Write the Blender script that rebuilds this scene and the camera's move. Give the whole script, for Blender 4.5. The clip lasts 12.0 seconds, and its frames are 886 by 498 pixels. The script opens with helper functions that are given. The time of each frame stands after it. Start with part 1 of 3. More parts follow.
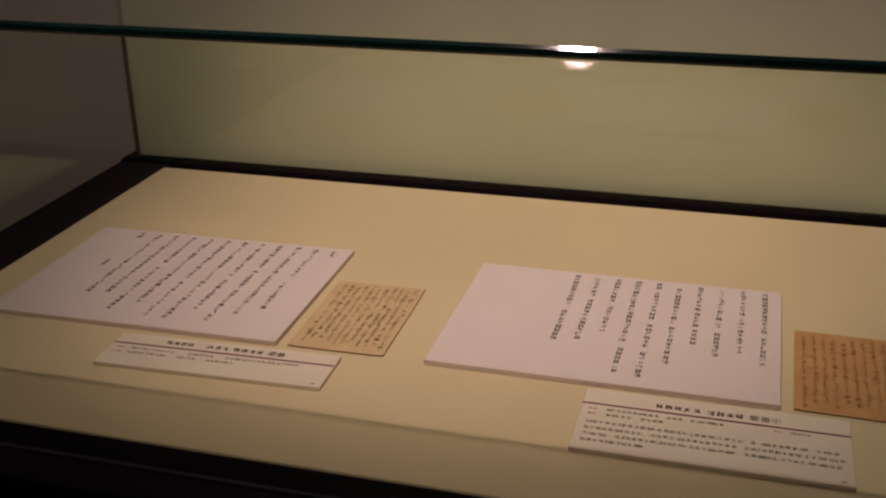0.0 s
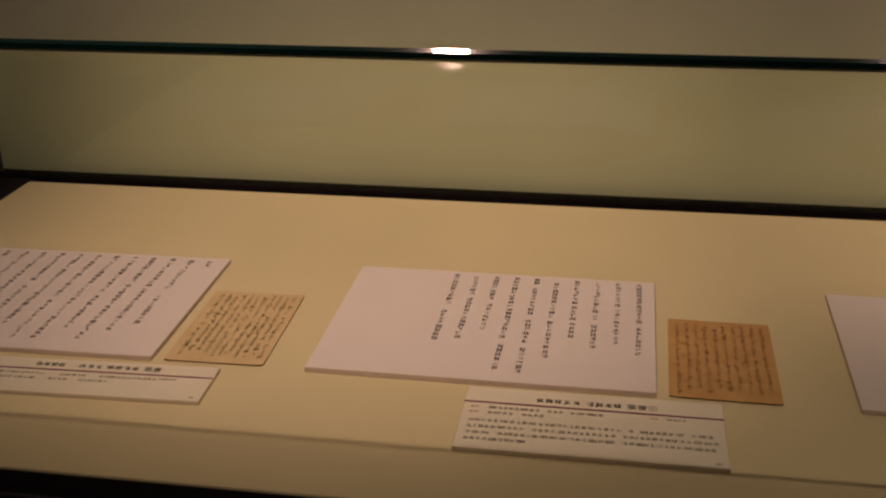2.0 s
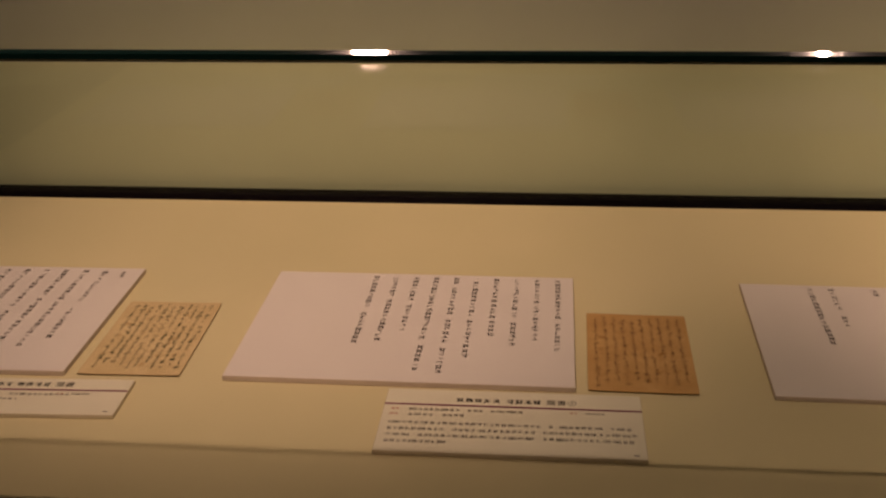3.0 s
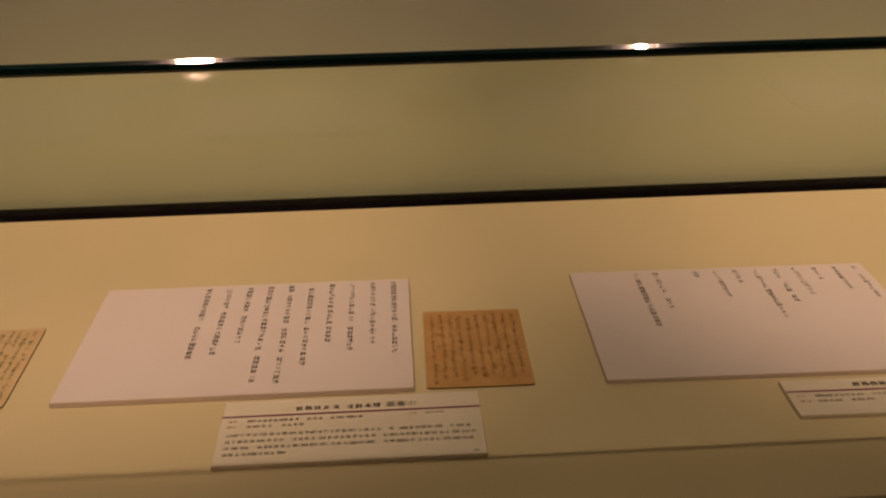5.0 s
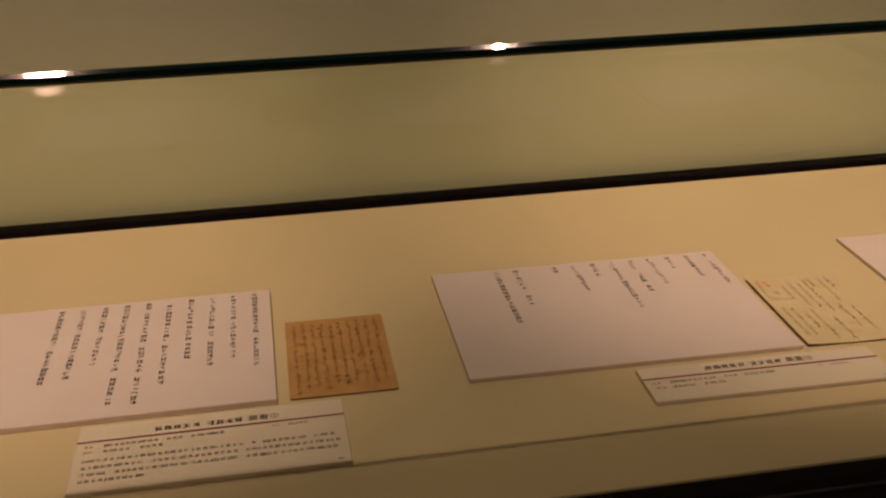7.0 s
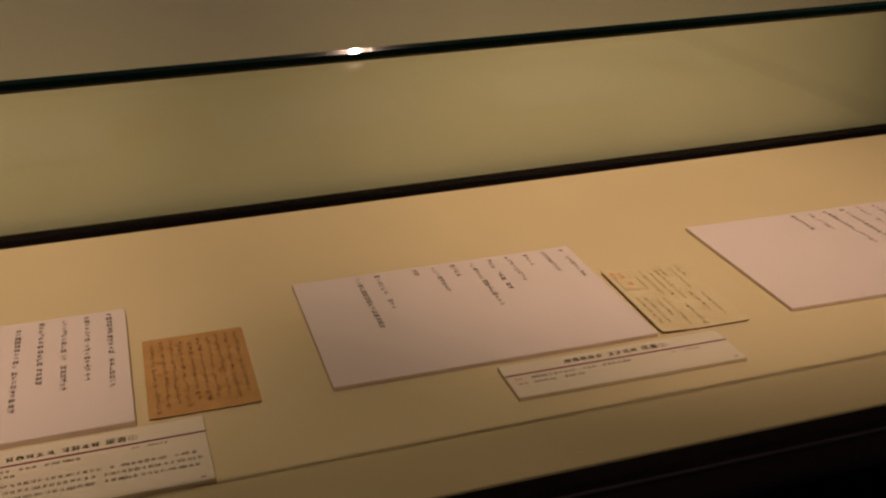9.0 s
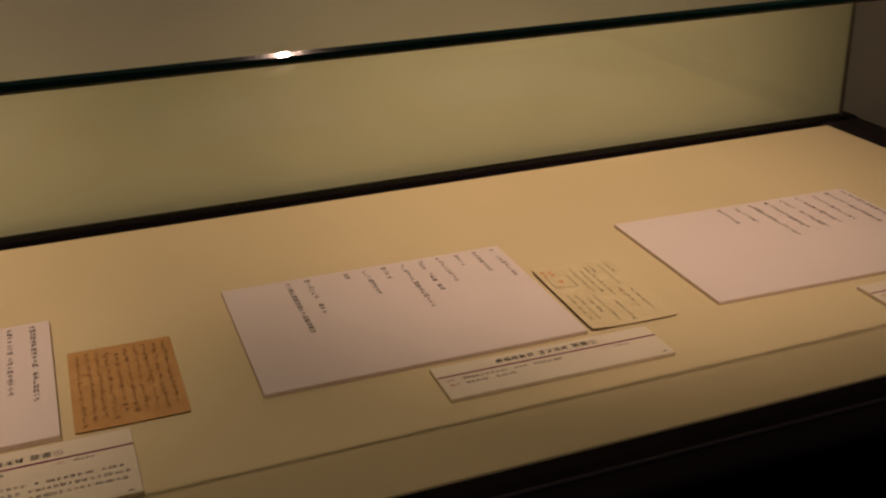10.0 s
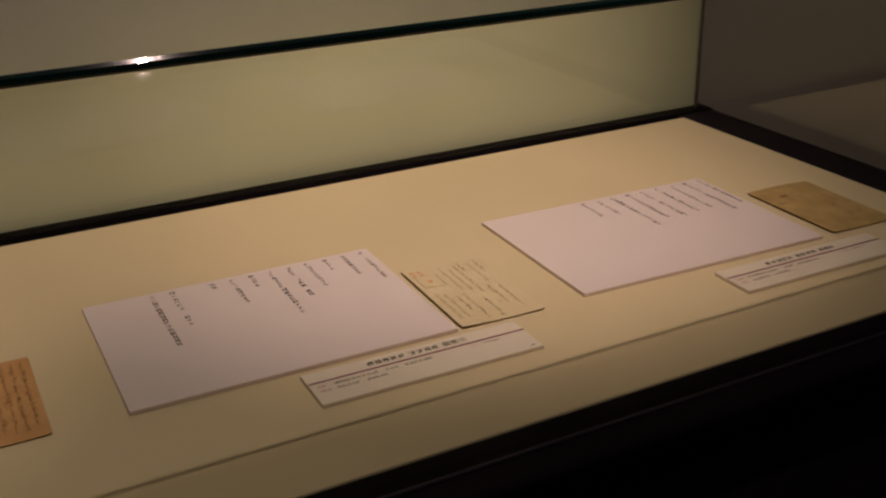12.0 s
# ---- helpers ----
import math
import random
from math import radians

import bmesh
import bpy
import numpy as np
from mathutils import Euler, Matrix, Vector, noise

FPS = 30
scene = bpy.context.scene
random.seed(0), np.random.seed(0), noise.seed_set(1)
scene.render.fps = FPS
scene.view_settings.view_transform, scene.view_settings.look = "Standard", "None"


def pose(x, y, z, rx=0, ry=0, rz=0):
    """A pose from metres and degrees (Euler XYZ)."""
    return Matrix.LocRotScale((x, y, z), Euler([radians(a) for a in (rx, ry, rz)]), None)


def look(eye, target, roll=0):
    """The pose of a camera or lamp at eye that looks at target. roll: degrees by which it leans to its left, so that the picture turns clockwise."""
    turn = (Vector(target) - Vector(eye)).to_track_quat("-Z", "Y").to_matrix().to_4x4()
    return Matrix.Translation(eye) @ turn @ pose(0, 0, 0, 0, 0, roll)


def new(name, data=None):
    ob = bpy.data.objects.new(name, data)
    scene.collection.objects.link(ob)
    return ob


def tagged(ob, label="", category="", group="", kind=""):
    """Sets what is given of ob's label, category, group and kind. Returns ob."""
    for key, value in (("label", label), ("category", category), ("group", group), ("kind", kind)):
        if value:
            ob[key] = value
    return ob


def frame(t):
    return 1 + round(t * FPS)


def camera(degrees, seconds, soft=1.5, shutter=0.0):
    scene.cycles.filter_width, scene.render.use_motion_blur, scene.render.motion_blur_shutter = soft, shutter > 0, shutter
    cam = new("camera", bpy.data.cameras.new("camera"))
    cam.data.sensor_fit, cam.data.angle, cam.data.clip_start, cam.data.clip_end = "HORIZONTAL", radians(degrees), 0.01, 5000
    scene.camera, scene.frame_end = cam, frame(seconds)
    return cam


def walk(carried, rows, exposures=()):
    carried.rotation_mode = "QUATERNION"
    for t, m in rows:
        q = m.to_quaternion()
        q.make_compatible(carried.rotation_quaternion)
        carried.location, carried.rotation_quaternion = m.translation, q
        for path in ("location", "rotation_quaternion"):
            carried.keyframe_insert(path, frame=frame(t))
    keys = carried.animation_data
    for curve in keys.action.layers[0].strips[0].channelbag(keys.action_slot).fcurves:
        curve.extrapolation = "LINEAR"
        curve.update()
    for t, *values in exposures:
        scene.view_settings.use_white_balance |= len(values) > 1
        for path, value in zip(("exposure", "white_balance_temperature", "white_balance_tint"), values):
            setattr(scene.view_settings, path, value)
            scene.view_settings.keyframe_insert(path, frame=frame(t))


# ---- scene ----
cam = camera(44.5, 12.0, soft=2.25)
PATH = [
    (0, (0.242, -0.771, 1.307), (-0.277, 0.992, 0.517), -1.0),
    (0.5, (0.245, -0.768, 1.31), (-0.227, 1.005, 0.514), -1.1),
    (1, (0.244, -0.768, 1.307), (-0.182, 1.019, 0.516), -1.0),
    (1.5, (0.25, -0.766, 1.308), (-0.131, 1.029, 0.514), -1.1),
    (2, (0.25, -0.766, 1.308), (-0.066, 1.043, 0.515), -0.9),
    (2.5, (0.258, -0.764, 1.306), (-0.004, 1.054, 0.516), -1.2),
    (3, (0.263, -0.761, 1.307), (0.071, 1.064, 0.513), -1.2),
    (3.5, (0.265, -0.761, 1.307), (0.153, 1.071, 0.512), -1.1),
    (5.5, (0.284, -0.76, 1.306), (0.424, 1.071, 0.512), -1.4),
    (6, (0.29, -0.763, 1.309), (0.482, 1.062, 0.513), -1.5),
    (6.5, (0.291, -0.761, 1.305), (0.545, 1.059, 0.515), -1.4),
    (7, (0.296, -0.761, 1.305), (0.604, 1.051, 0.516), -1.4),
    (9, (0.308, -0.763, 1.305), (0.846, 0.996, 0.518), -1.4),
    (9.5, (0.315, -0.763, 1.306), (0.901, 0.979, 0.516), -1.4),
    (10, (0.317, -0.763, 1.306), (0.961, 0.958, 0.516), -1.4),
    (10.5, (0.32, -0.763, 1.302), (1.02, 0.938, 0.518), -1.4),
    (11, (0.323, -0.765, 1.304), (1.073, 0.914, 0.517), -1.4),
    (11.5, (0.325, -0.764, 1.303), (1.127, 0.89, 0.515), -1.3),
    (12, (0.328, -0.766, 1.305), (1.175, 0.864, 0.514), -1.2),
]
walk(cam, [(t, look(eye, target, roll)) for t, eye, target, roll in PATH],
     exposures=[(0.0, 0.07, 5500, 10), (1.0, -0.01, 5900, 10), (2.0, -0.11, 6200, 10), (3.2, -0.09, 6600, 10), (4.5, -0.05, 6880, 10),
                (8.0, -0.05, 6750, 10), (10.0, -0.06, 6500, 10), (11.5, -0.05, 5880, 10), (12.0, -0.02, 5600, 10)])

# ---- world, lamps, exposure ----
H = 0.85            # height of the cream display board
world = bpy.data.worlds.new("world")
scene.world = world
world.use_nodes = True
world.node_tree.nodes["Background"].inputs[0].default_value = (0.02, 0.018, 0.015, 1)
world.node_tree.nodes["Background"].inputs[1].default_value = 0.05

LAMP_XS = (-0.08, 0.76)
LAMP_Y, LAMP_Z = -0.626, 2.6
LAMP_POWER = {-0.08: 97.0, 0.76: 113.0}
LENS_RADIUS = {-0.08: 0.023, 0.76: 0.009}
LAMP_COLOUR = (1.0, 0.583, 0.437)
LAMP_AIM = {-0.08: (0.0, 0.315, H), 0.76: (0.91, 0.345, H)}      # where the beams meet the board


def spot(name, x, aim):
    data = bpy.data.lights.new(name, "SPOT")
    data.energy, data.color = LAMP_POWER[x], LAMP_COLOUR
    data.spot_size, data.spot_blend, data.shadow_soft_size = radians(32.5), 1.0, 0.034 if x < 0 else 0.022
    ob = new(name, data)
    ob.matrix_world = look((x, LAMP_Y, LAMP_Z), aim)
    return ob


# ---- materials ----
def principled(name, colour, rough=0.5, metal=0.0, spec=0.5, coat=0.0):
    m = bpy.data.materials.new(name)
    m.use_nodes = True
    b = m.node_tree.nodes["Principled BSDF"]
    b.inputs["Base Color"].default_value = (*colour, 1)
    b.inputs["Roughness"].default_value = rough
    b.inputs["Metallic"].default_value = metal
    b.inputs["Specular IOR Level"].default_value = spec
    b.inputs["Coat Weight"].default_value = coat
    return m


def node(m, kind, **values):
    n = m.node_tree.nodes.new(kind)
    for key, value in values.items():
        n.inputs[key].default_value = value
    return n


def link(m, a, b):
    m.node_tree.links.new(a, b)


def coords(m, scale=(1, 1, 1)):
    tex = node(m, "ShaderNodeTexCoord")
    mapping = node(m, "ShaderNodeMapping")
    mapping.inputs["Scale"].default_value = scale
    link(m, tex.outputs["Object"], mapping.inputs["Vector"])
    return mapping.outputs["Vector"]


def mottled(m, colour, other, scale, detail=4.0, low=0.35, high=0.65, stretch=(1, 1, 1)):
    """Base colour that drifts between two tones."""
    n = node(m, "ShaderNodeTexNoise", Scale=scale, Detail=detail)
    link(m, coords(m, stretch), n.inputs["Vector"])
    ramp = node(m, "ShaderNodeValToRGB")
    ramp.color_ramp.elements[0].position, ramp.color_ramp.elements[1].position = low, high
    ramp.color_ramp.elements[0].color, ramp.color_ramp.elements[1].color = (*colour, 1), (*other, 1)
    link(m, n.outputs["Fac"], ramp.inputs["Fac"])
    link(m, ramp.outputs["Color"], m.node_tree.nodes["Principled BSDF"].inputs["Base Color"])
    return ramp


def bumped(m, source, strength, distance):
    b = node(m, "ShaderNodeBump", Strength=strength, Distance=distance)
    link(m, source, b.inputs["Height"])
    link(m, b.outputs["Normal"], m.node_tree.nodes["Principled BSDF"].inputs["Normal"])


def noise_out(m, scale, detail=3.0, stretch=(1, 1, 1)):
    n = node(m, "ShaderNodeTexNoise", Scale=scale, Detail=detail)
    link(m, coords(m, stretch), n.inputs["Vector"])
    return n.outputs["Fac"]


def weave_out(m, pitch):
    """Crossing threads: two waves added."""
    v = coords(m)
    total = node(m, "ShaderNodeMath")
    total.operation = "ADD"
    for k, axis in enumerate(("X", "Y")):
        w = node(m, "ShaderNodeTexWave", Scale=0.314 / pitch, Distortion=1.5, Detail=2.0)
        w.bands_direction = axis
        link(m, v, w.inputs["Vector"])
        link(m, w.outputs["Fac"], total.inputs[k])
    return total.outputs[0]


def cloth_material():
    m = principled("cream_cloth", (0.78, 0.66, 0.36), 0.92, spec=0.2)
    mottled(m, (0.75, 0.67, 0.425), (0.79, 0.70, 0.452), 9.0, 6.0)
    bumped(m, weave_out(m, 0.0011), 0.5, 0.0004)
    return m


def panel_material():
    """Pale wallpaper-like cloth with a fine horizontal rib."""
    m = principled("ribbed_panel_cloth", (0.62, 0.56, 0.40), 0.85, spec=0.25)
    mottled(m, (0.685, 0.695, 0.525), (0.735, 0.745, 0.565), 5.0)
    w = node(m, "ShaderNodeTexWave", Scale=0.314 / 0.0032, Distortion=7.0, Detail=3.0)
    w.bands_direction = "Z"
    link(m, coords(m, (0.08, 1, 1)), w.inputs["Vector"])
    bumped(m, w.outputs["Fac"], 0.15, 0.0005)
    return m


def lacquer_material():
    m = principled("dark_lacquered_wood", (0.006, 0.004, 0.005), 0.13, spec=0.02, coat=0.006)
    m.node_tree.nodes["Principled BSDF"].inputs["Coat Roughness"].default_value = 0.1
    mottled(m, (0.003, 0.0022, 0.0035), (0.006, 0.004, 0.006), 14.0, 6.0, 0.3, 0.75, (0.15, 1, 1))
    bumped(m, noise_out(m, 90.0, 4.0, (0.1, 1, 1)), 0.12, 0.0005)
    return m


def matte_lacquer_material(name, a, b, grain, spec):
    m = principled(name, a, 0.5, spec=spec)
    mottled(m, a, b, 16.0, 6.0, 0.3, 0.75, grain)
    bumped(m, noise_out(m, 120.0, 4.0, grain), 0.1, 0.0004)
    return m


def foam_white_material(name, a, b):
    m = principled(name, a, 0.55, spec=0.35)
    mottled(m, a, b, 22.0)
    bumped(m, noise_out(m, 700.0, 2.0), 0.08, 0.0002)
    return m


def foam_edge_material(name, a, b):
    m = principled(name, a, 0.9, spec=0.2)
    mottled(m, a, b, 120.0)
    bumped(m, noise_out(m, 900.0), 0.2, 0.0004)
    return m


def card_material(name, a, b, stain):
    """Old card: two tones, and small foxing stains."""
    m = principled(name, a, 0.85, spec=0.2)
    ramp = mottled(m, a, b, 30.0, 6.0)
    spots = node(m, "ShaderNodeValToRGB")
    spots.color_ramp.elements[0].position, spots.color_ramp.elements[1].position = 0.60, 0.74
    link(m, noise_out(m, 75.0, 5.0), spots.inputs["Fac"])
    mix = node(m, "ShaderNodeMix")
    mix.data_type = "RGBA"
    mix.inputs[7].default_value = (*stain, 1)
    link(m, spots.outputs["Color"], mix.inputs[0])
    link(m, ramp.outputs["Color"], mix.inputs[6])
    link(m, mix.outputs[2], m.node_tree.nodes["Principled BSDF"].inputs["Base Color"])
    bumped(m, noise_out(m, 420.0, 4.0), 0.25, 0.0004)
    return m


def glass_material(name, tint):
    """A clear pane: sees straight through, and mirrors more at a slant."""
    m = bpy.data.materials.new(name)
    m.use_nodes = True
    nodes = m.node_tree.nodes
    nodes.remove(nodes["Principled BSDF"])
    clear = node(m, "ShaderNodeBsdfTransparent", Color=(*tint, 1))
    gloss = node(m, "ShaderNodeBsdfGlossy", Roughness=0.0)
    gloss.inputs["Color"].default_value = (0.95, 0.98, 0.96, 1)
    facing = node(m, "ShaderNodeLayerWeight", Blend=0.5)
    fifth = node(m, "ShaderNodeMath")
    fifth.operation = "POWER"
    fifth.inputs[1].default_value = 5.0
    line = node(m, "ShaderNodeMath")
    line.operation = "MULTIPLY_ADD"
    line.inputs[1].default_value, line.inputs[2].default_value = 0.95, 0.043
    mix = node(m, "ShaderNodeMixShader")
    link(m, facing.outputs["Facing"], fifth.inputs[0])
    link(m, fifth.outputs[0], line.inputs[0])
    link(m, line.outputs[0], mix.inputs[0])
    link(m, clear.outputs[0], mix.inputs[1])
    link(m, gloss.outputs[0], mix.inputs[2])
    link(m, mix.outputs[0], nodes["Material Output"].inputs["Surface"])
    return m


def seam_material():
    """The clear seamed edge under the glass top, with a weak gloss of its own."""
    m = bpy.data.materials.new("seamed_glass_edge")
    m.use_nodes = True
    nodes = m.node_tree.nodes
    nodes.remove(nodes["Principled BSDF"])
    clear = node(m, "ShaderNodeBsdfTransparent", Color=(0.96, 0.97, 0.93, 1))
    gloss = node(m, "ShaderNodeBsdfGlossy", Roughness=0.04)
    mix = node(m, "ShaderNodeMixShader")
    chips = node(m, "ShaderNodeMath")
    chips.operation = "MULTIPLY"
    chips.inputs[1].default_value = 0.0025
    link(m, noise_out(m, 260.0, 2.0), chips.inputs[0])
    link(m, chips.outputs[0], mix.inputs[0])
    link(m, clear.outputs[0], mix.inputs[1])
    link(m, gloss.outputs[0], mix.inputs[2])
    link(m, mix.outputs[0], nodes["Material Output"].inputs["Surface"])
    return m


def glow_material(name, colour, strength):
    m = bpy.data.materials.new(name)
    m.use_nodes = True
    b = m.node_tree.nodes["Principled BSDF"]
    b.inputs["Base Color"].default_value = (0.1, 0.1, 0.1, 1)
    b.inputs["Emission Color"].default_value = (*colour, 1)
    b.inputs["Emission Strength"].default_value = strength
    return m


def wall_material(name, a, b, rough=0.9):
    m = principled(name, a, rough, spec=0.2)
    mottled(m, a, b, 3.0, 5.0)
    bumped(m, noise_out(m, 160.0, 4.0), 0.2, 0.001)
    return m


CLOTH, PANEL, LACQUER = cloth_material(), panel_material(), lacquer_material()
MATTE_LACQUER = matte_lacquer_material("dull_black_lacquer", (0.011, 0.009, 0.012), (0.018, 0.014, 0.018), (1, 0.15, 1), 0.06)
FRONT_LACQUER = matte_lacquer_material("dark_front_lacquer", (0.005, 0.0038, 0.005), (0.008, 0.006, 0.008), (0.15, 1, 1), 0.02)
WHITE = foam_white_material("white_board_paper", (0.80, 0.735, 0.745), (0.83, 0.765, 0.775))
IVORY = foam_white_material("ivory_label_paper", (0.82, 0.77, 0.65), (0.85, 0.80, 0.68))
FOAM = foam_edge_material("foam_core_edge", (0.62, 0.53, 0.47), (0.68, 0.585, 0.52))
PALE_FOAM = foam_edge_material("pale_foam_edge", (0.66, 0.59, 0.46), (0.72, 0.65, 0.52))
GLASS = glass_material("clear_glass", (0.965, 0.985, 0.955))
GLASS_EDGE = principled("green_glass_edge", (0.002, 0.016, 0.013), 0.12, spec=0.6)
GLASS_ARRIS = principled("ground_glass_arris", (0.006, 0.02, 0.018), 0.022, spec=0.6, coat=0.075)
GLASS_ARRIS.node_tree.nodes["Principled BSDF"].inputs["Coat Roughness"].default_value = 0.11
GLASS_SEAM = seam_material()
GLASS_JOINT = principled("pale_glass_joint", (0.11, 0.10, 0.085), 0.4, spec=0.5)
STRIP = principled("grey_glazing_rubber", (0.016, 0.015, 0.021), 0.6, spec=0.15)
INK = principled("black_print", (0.05, 0.044, 0.044), 0.7)
BODY_INK = principled("soft_black_print", (0.08, 0.07, 0.072), 0.7)
GREY_INK = principled("grey_print", (0.115, 0.10, 0.085), 0.7)
RED_INK = principled("red_print", (0.50, 0.13, 0.08), 0.7)
PURPLE_INK = principled("purple_print", (0.20, 0.014, 0.09), 0.6)
BRUSH = principled("faded_brush_ink", (0.115, 0.118, 0.065), 0.8)
PENCIL = principled("soft_pencil", (0.19, 0.165, 0.095), 0.8)
BROWN_BRUSH = principled("brown_pen_ink", (0.25, 0.135, 0.055), 0.8)
SEAL = principled("faded_red_stamp", (0.74, 0.33, 0.15), 0.8)
CARD_A = card_material("pale_brown_card", (0.66, 0.505, 0.29), (0.72, 0.56, 0.335), (0.56, 0.38, 0.19))
CARD_B = card_material("brown_card", (0.55, 0.325, 0.13), (0.62, 0.385, 0.165), (0.40, 0.21, 0.07))
CARD_C = card_material("pale_yellow_card", (0.71, 0.63, 0.40), (0.77, 0.69, 0.455), (0.64, 0.51, 0.29))
CARD_D = card_material("ochre_card", (0.42, 0.315, 0.125), (0.55, 0.41, 0.175), (0.30, 0.20, 0.075))
CARD_EDGE = principled("card_edge", (0.22, 0.125, 0.03), 0.9)
CARPET = wall_material("dark_carpet", (0.08, 0.072, 0.065), (0.11, 0.10, 0.09))
WALL = wall_material("grey_beige_wall", (0.68, 0.65, 0.58), (0.73, 0.70, 0.62))
CEILING = wall_material("dull_ceiling", (0.22, 0.21, 0.19), (0.25, 0.24, 0.22))
BLACK_METAL = principled("black_metal", (0.02, 0.02, 0.02), 0.4, metal=0.4)
LENS = {x: glow_material("lit_lamp_lens", (1.0, 0.65, 0.50), 0.56 / LENS_RADIUS[x] ** 2) for x in LAMP_XS}


# ---- building helpers ----
def part(name, bm, material, parent=None, label="", smooth=False):
    mesh = bpy.data.meshes.new(name)
    bm.to_mesh(mesh)
    bm.free()
    for m in (material if isinstance(material, (list, tuple)) else [material]):
        mesh.materials.append(m)
    if smooth:
        for p in mesh.polygons:
            p.use_smooth = True
    ob = new(name, mesh)
    ob.parent = parent
    if label:
        ob["label"] = label
    return ob


def add_box(bm, x0, x1, y0, y1, z0, z1, bevel=0.0, segments=2):
    made = bmesh.ops.create_cube(bm, size=1.0)["verts"]
    for v in made:
        v.co = Vector((x0 + (v.co.x + 0.5) * (x1 - x0), y0 + (v.co.y + 0.5) * (y1 - y0), z0 + (v.co.z + 0.5) * (z1 - z0)))
    if bevel:
        edges = list({e for v in made for e in v.link_edges})
        bmesh.ops.bevel(bm, geom=edges, offset=bevel, segments=segments, profile=0.6, affect="EDGES")
    return bm


def box(x0, x1, y0, y1, z0, z1, bevel=0.0, segments=2):
    return add_box(bmesh.new(), x0, x1, y0, y1, z0, z1, bevel, segments)


def cylinder(radius, depth, z=0.0, segments=32, top=None):
    bm = bmesh.new()
    bmesh.ops.create_cone(bm, cap_ends=True, segments=segments, radius1=radius, radius2=radius if top is None else top, depth=depth)
    bmesh.ops.translate(bm, verts=bm.verts, vec=(0, 0, z))
    return bm


def extrude_profile(profile, length, axis):
    """A closed profile of (across, up) drawn out along x or y, from 0 to length."""
    bm = bmesh.new()
    rings = []
    for d in (0.0, length):
        rings.append([bm.verts.new((d, a, u) if axis == "x" else (a, d, u)) for a, u in profile])
    n = len(profile)
    for i in range(n):
        bm.faces.new((rings[0][i], rings[0][(i + 1) % n], rings[1][(i + 1) % n], rings[1][i]))
    bm.faces.new(rings[0][::-1])
    bm.faces.new(rings[1])
    bmesh.ops.recalc_face_normals(bm, faces=bm.faces)
    return bm


# ---- the room ----
X0, X1, Y0, Y1, Z1 = -2.6, 3.4, -3.2, 1.25, 2.8
tagged(part("floor", box(X0, X1, Y0, Y1, -0.1, 0.0), CARPET), "dark carpeted gallery floor under the case", "floor", kind="structure")
tagged(part("ceiling", box(X0 - 0.1, X1 + 0.1, Y0 - 0.1, Y1 + 0.1, Z1, Z1 + 0.1), CEILING), "dim grey painted gallery ceiling", "ceiling", kind="structure")
tagged(part("wall_north", box(X0 - 0.1, X1 + 0.1, Y1, Y1 + 0.1, 0, Z1), WALL), "dim grey beige gallery wall behind the case", "wall", kind="structure")
tagged(part("wall_south", box(X0 - 0.1, X1 + 0.1, Y0 - 0.1, Y0, 0, Z1), WALL), "dim grey beige gallery wall", "wall", kind="structure")
tagged(part("wall_west", box(X0 - 0.1, X0, Y0, Y1, 0, Z1), WALL), "dim grey beige gallery wall", "wall", kind="structure")
tagged(part("wall_east", box(X1, X1 + 0.1, Y0, Y1, 0, Z1), WALL), "dim grey beige gallery wall", "wall", kind="structure")

# ---- the display case ----
GX0, GX1, GY0, GY1 = -0.556, 1.408, -0.1935, 0.468      # outside of the glass
TOP = 1.1675                                            # underside of the glass top
BX0, BX1, BY0, BY1 = -0.489, 1.346, -0.162, 0.423       # the cream board
T = 0.006                                               # pane thickness
RIM = H - 0.004

case = tagged(new("display_case"), "long glass museum display case on a black lacquered base", "display case")
front_y, back_y = GY0 - 0.026, GY1 + 0.05
left_x, right_x = GX0 - 0.014, GX1 + 0.014
part("base", box(left_x + 0.004, right_x - 0.004, front_y + 0.02, back_y - 0.02, 0.09, H - 0.055, 0.004), MATTE_LACQUER, case, "black lacquered wooden base")
part("plinth", box(left_x + 0.07, right_x - 0.07, front_y + 0.07, back_y - 0.06, 0.0, 0.09), LACQUER, case)
part("deck", box(left_x + 0.03, right_x - 0.03, front_y + 0.05, back_y - 0.05, H - 0.055, H - 0.016), LACQUER, case)


def rim_profile(strip, bead, outer):
    """From the board outwards: a sunk or level strip, an upright rounded bead beside the glass (if any), a rounded outer nose."""
    pts = [(0.0, H - 0.055), (0.0, strip - 0.001), (0.0015, strip)]
    if bead:
        start, wide, tall = bead
        pts += [(start + wide / 2 - wide / 2 * math.cos(k * math.pi / 12), strip + tall * math.sin(k * math.pi / 12)) for k in range(0, 7)]
        top = strip + tall
    else:
        top = strip
    b = outer - 0.010
    pts += [(b + 0.010 * math.sin(k * math.pi / 10), top - 0.010 + 0.010 * math.cos(k * math.pi / 10)) for k in range(0, 11)]
    pts += [(b - 0.003, H - 0.034), (b - 0.003, H - 0.055)]
    return pts


def rim(at, out, length, axis, strip, bead, outer):
    return extrude_profile([(at + out * a, u) for a, u in rim_profile(strip, bead, outer)], length, axis)


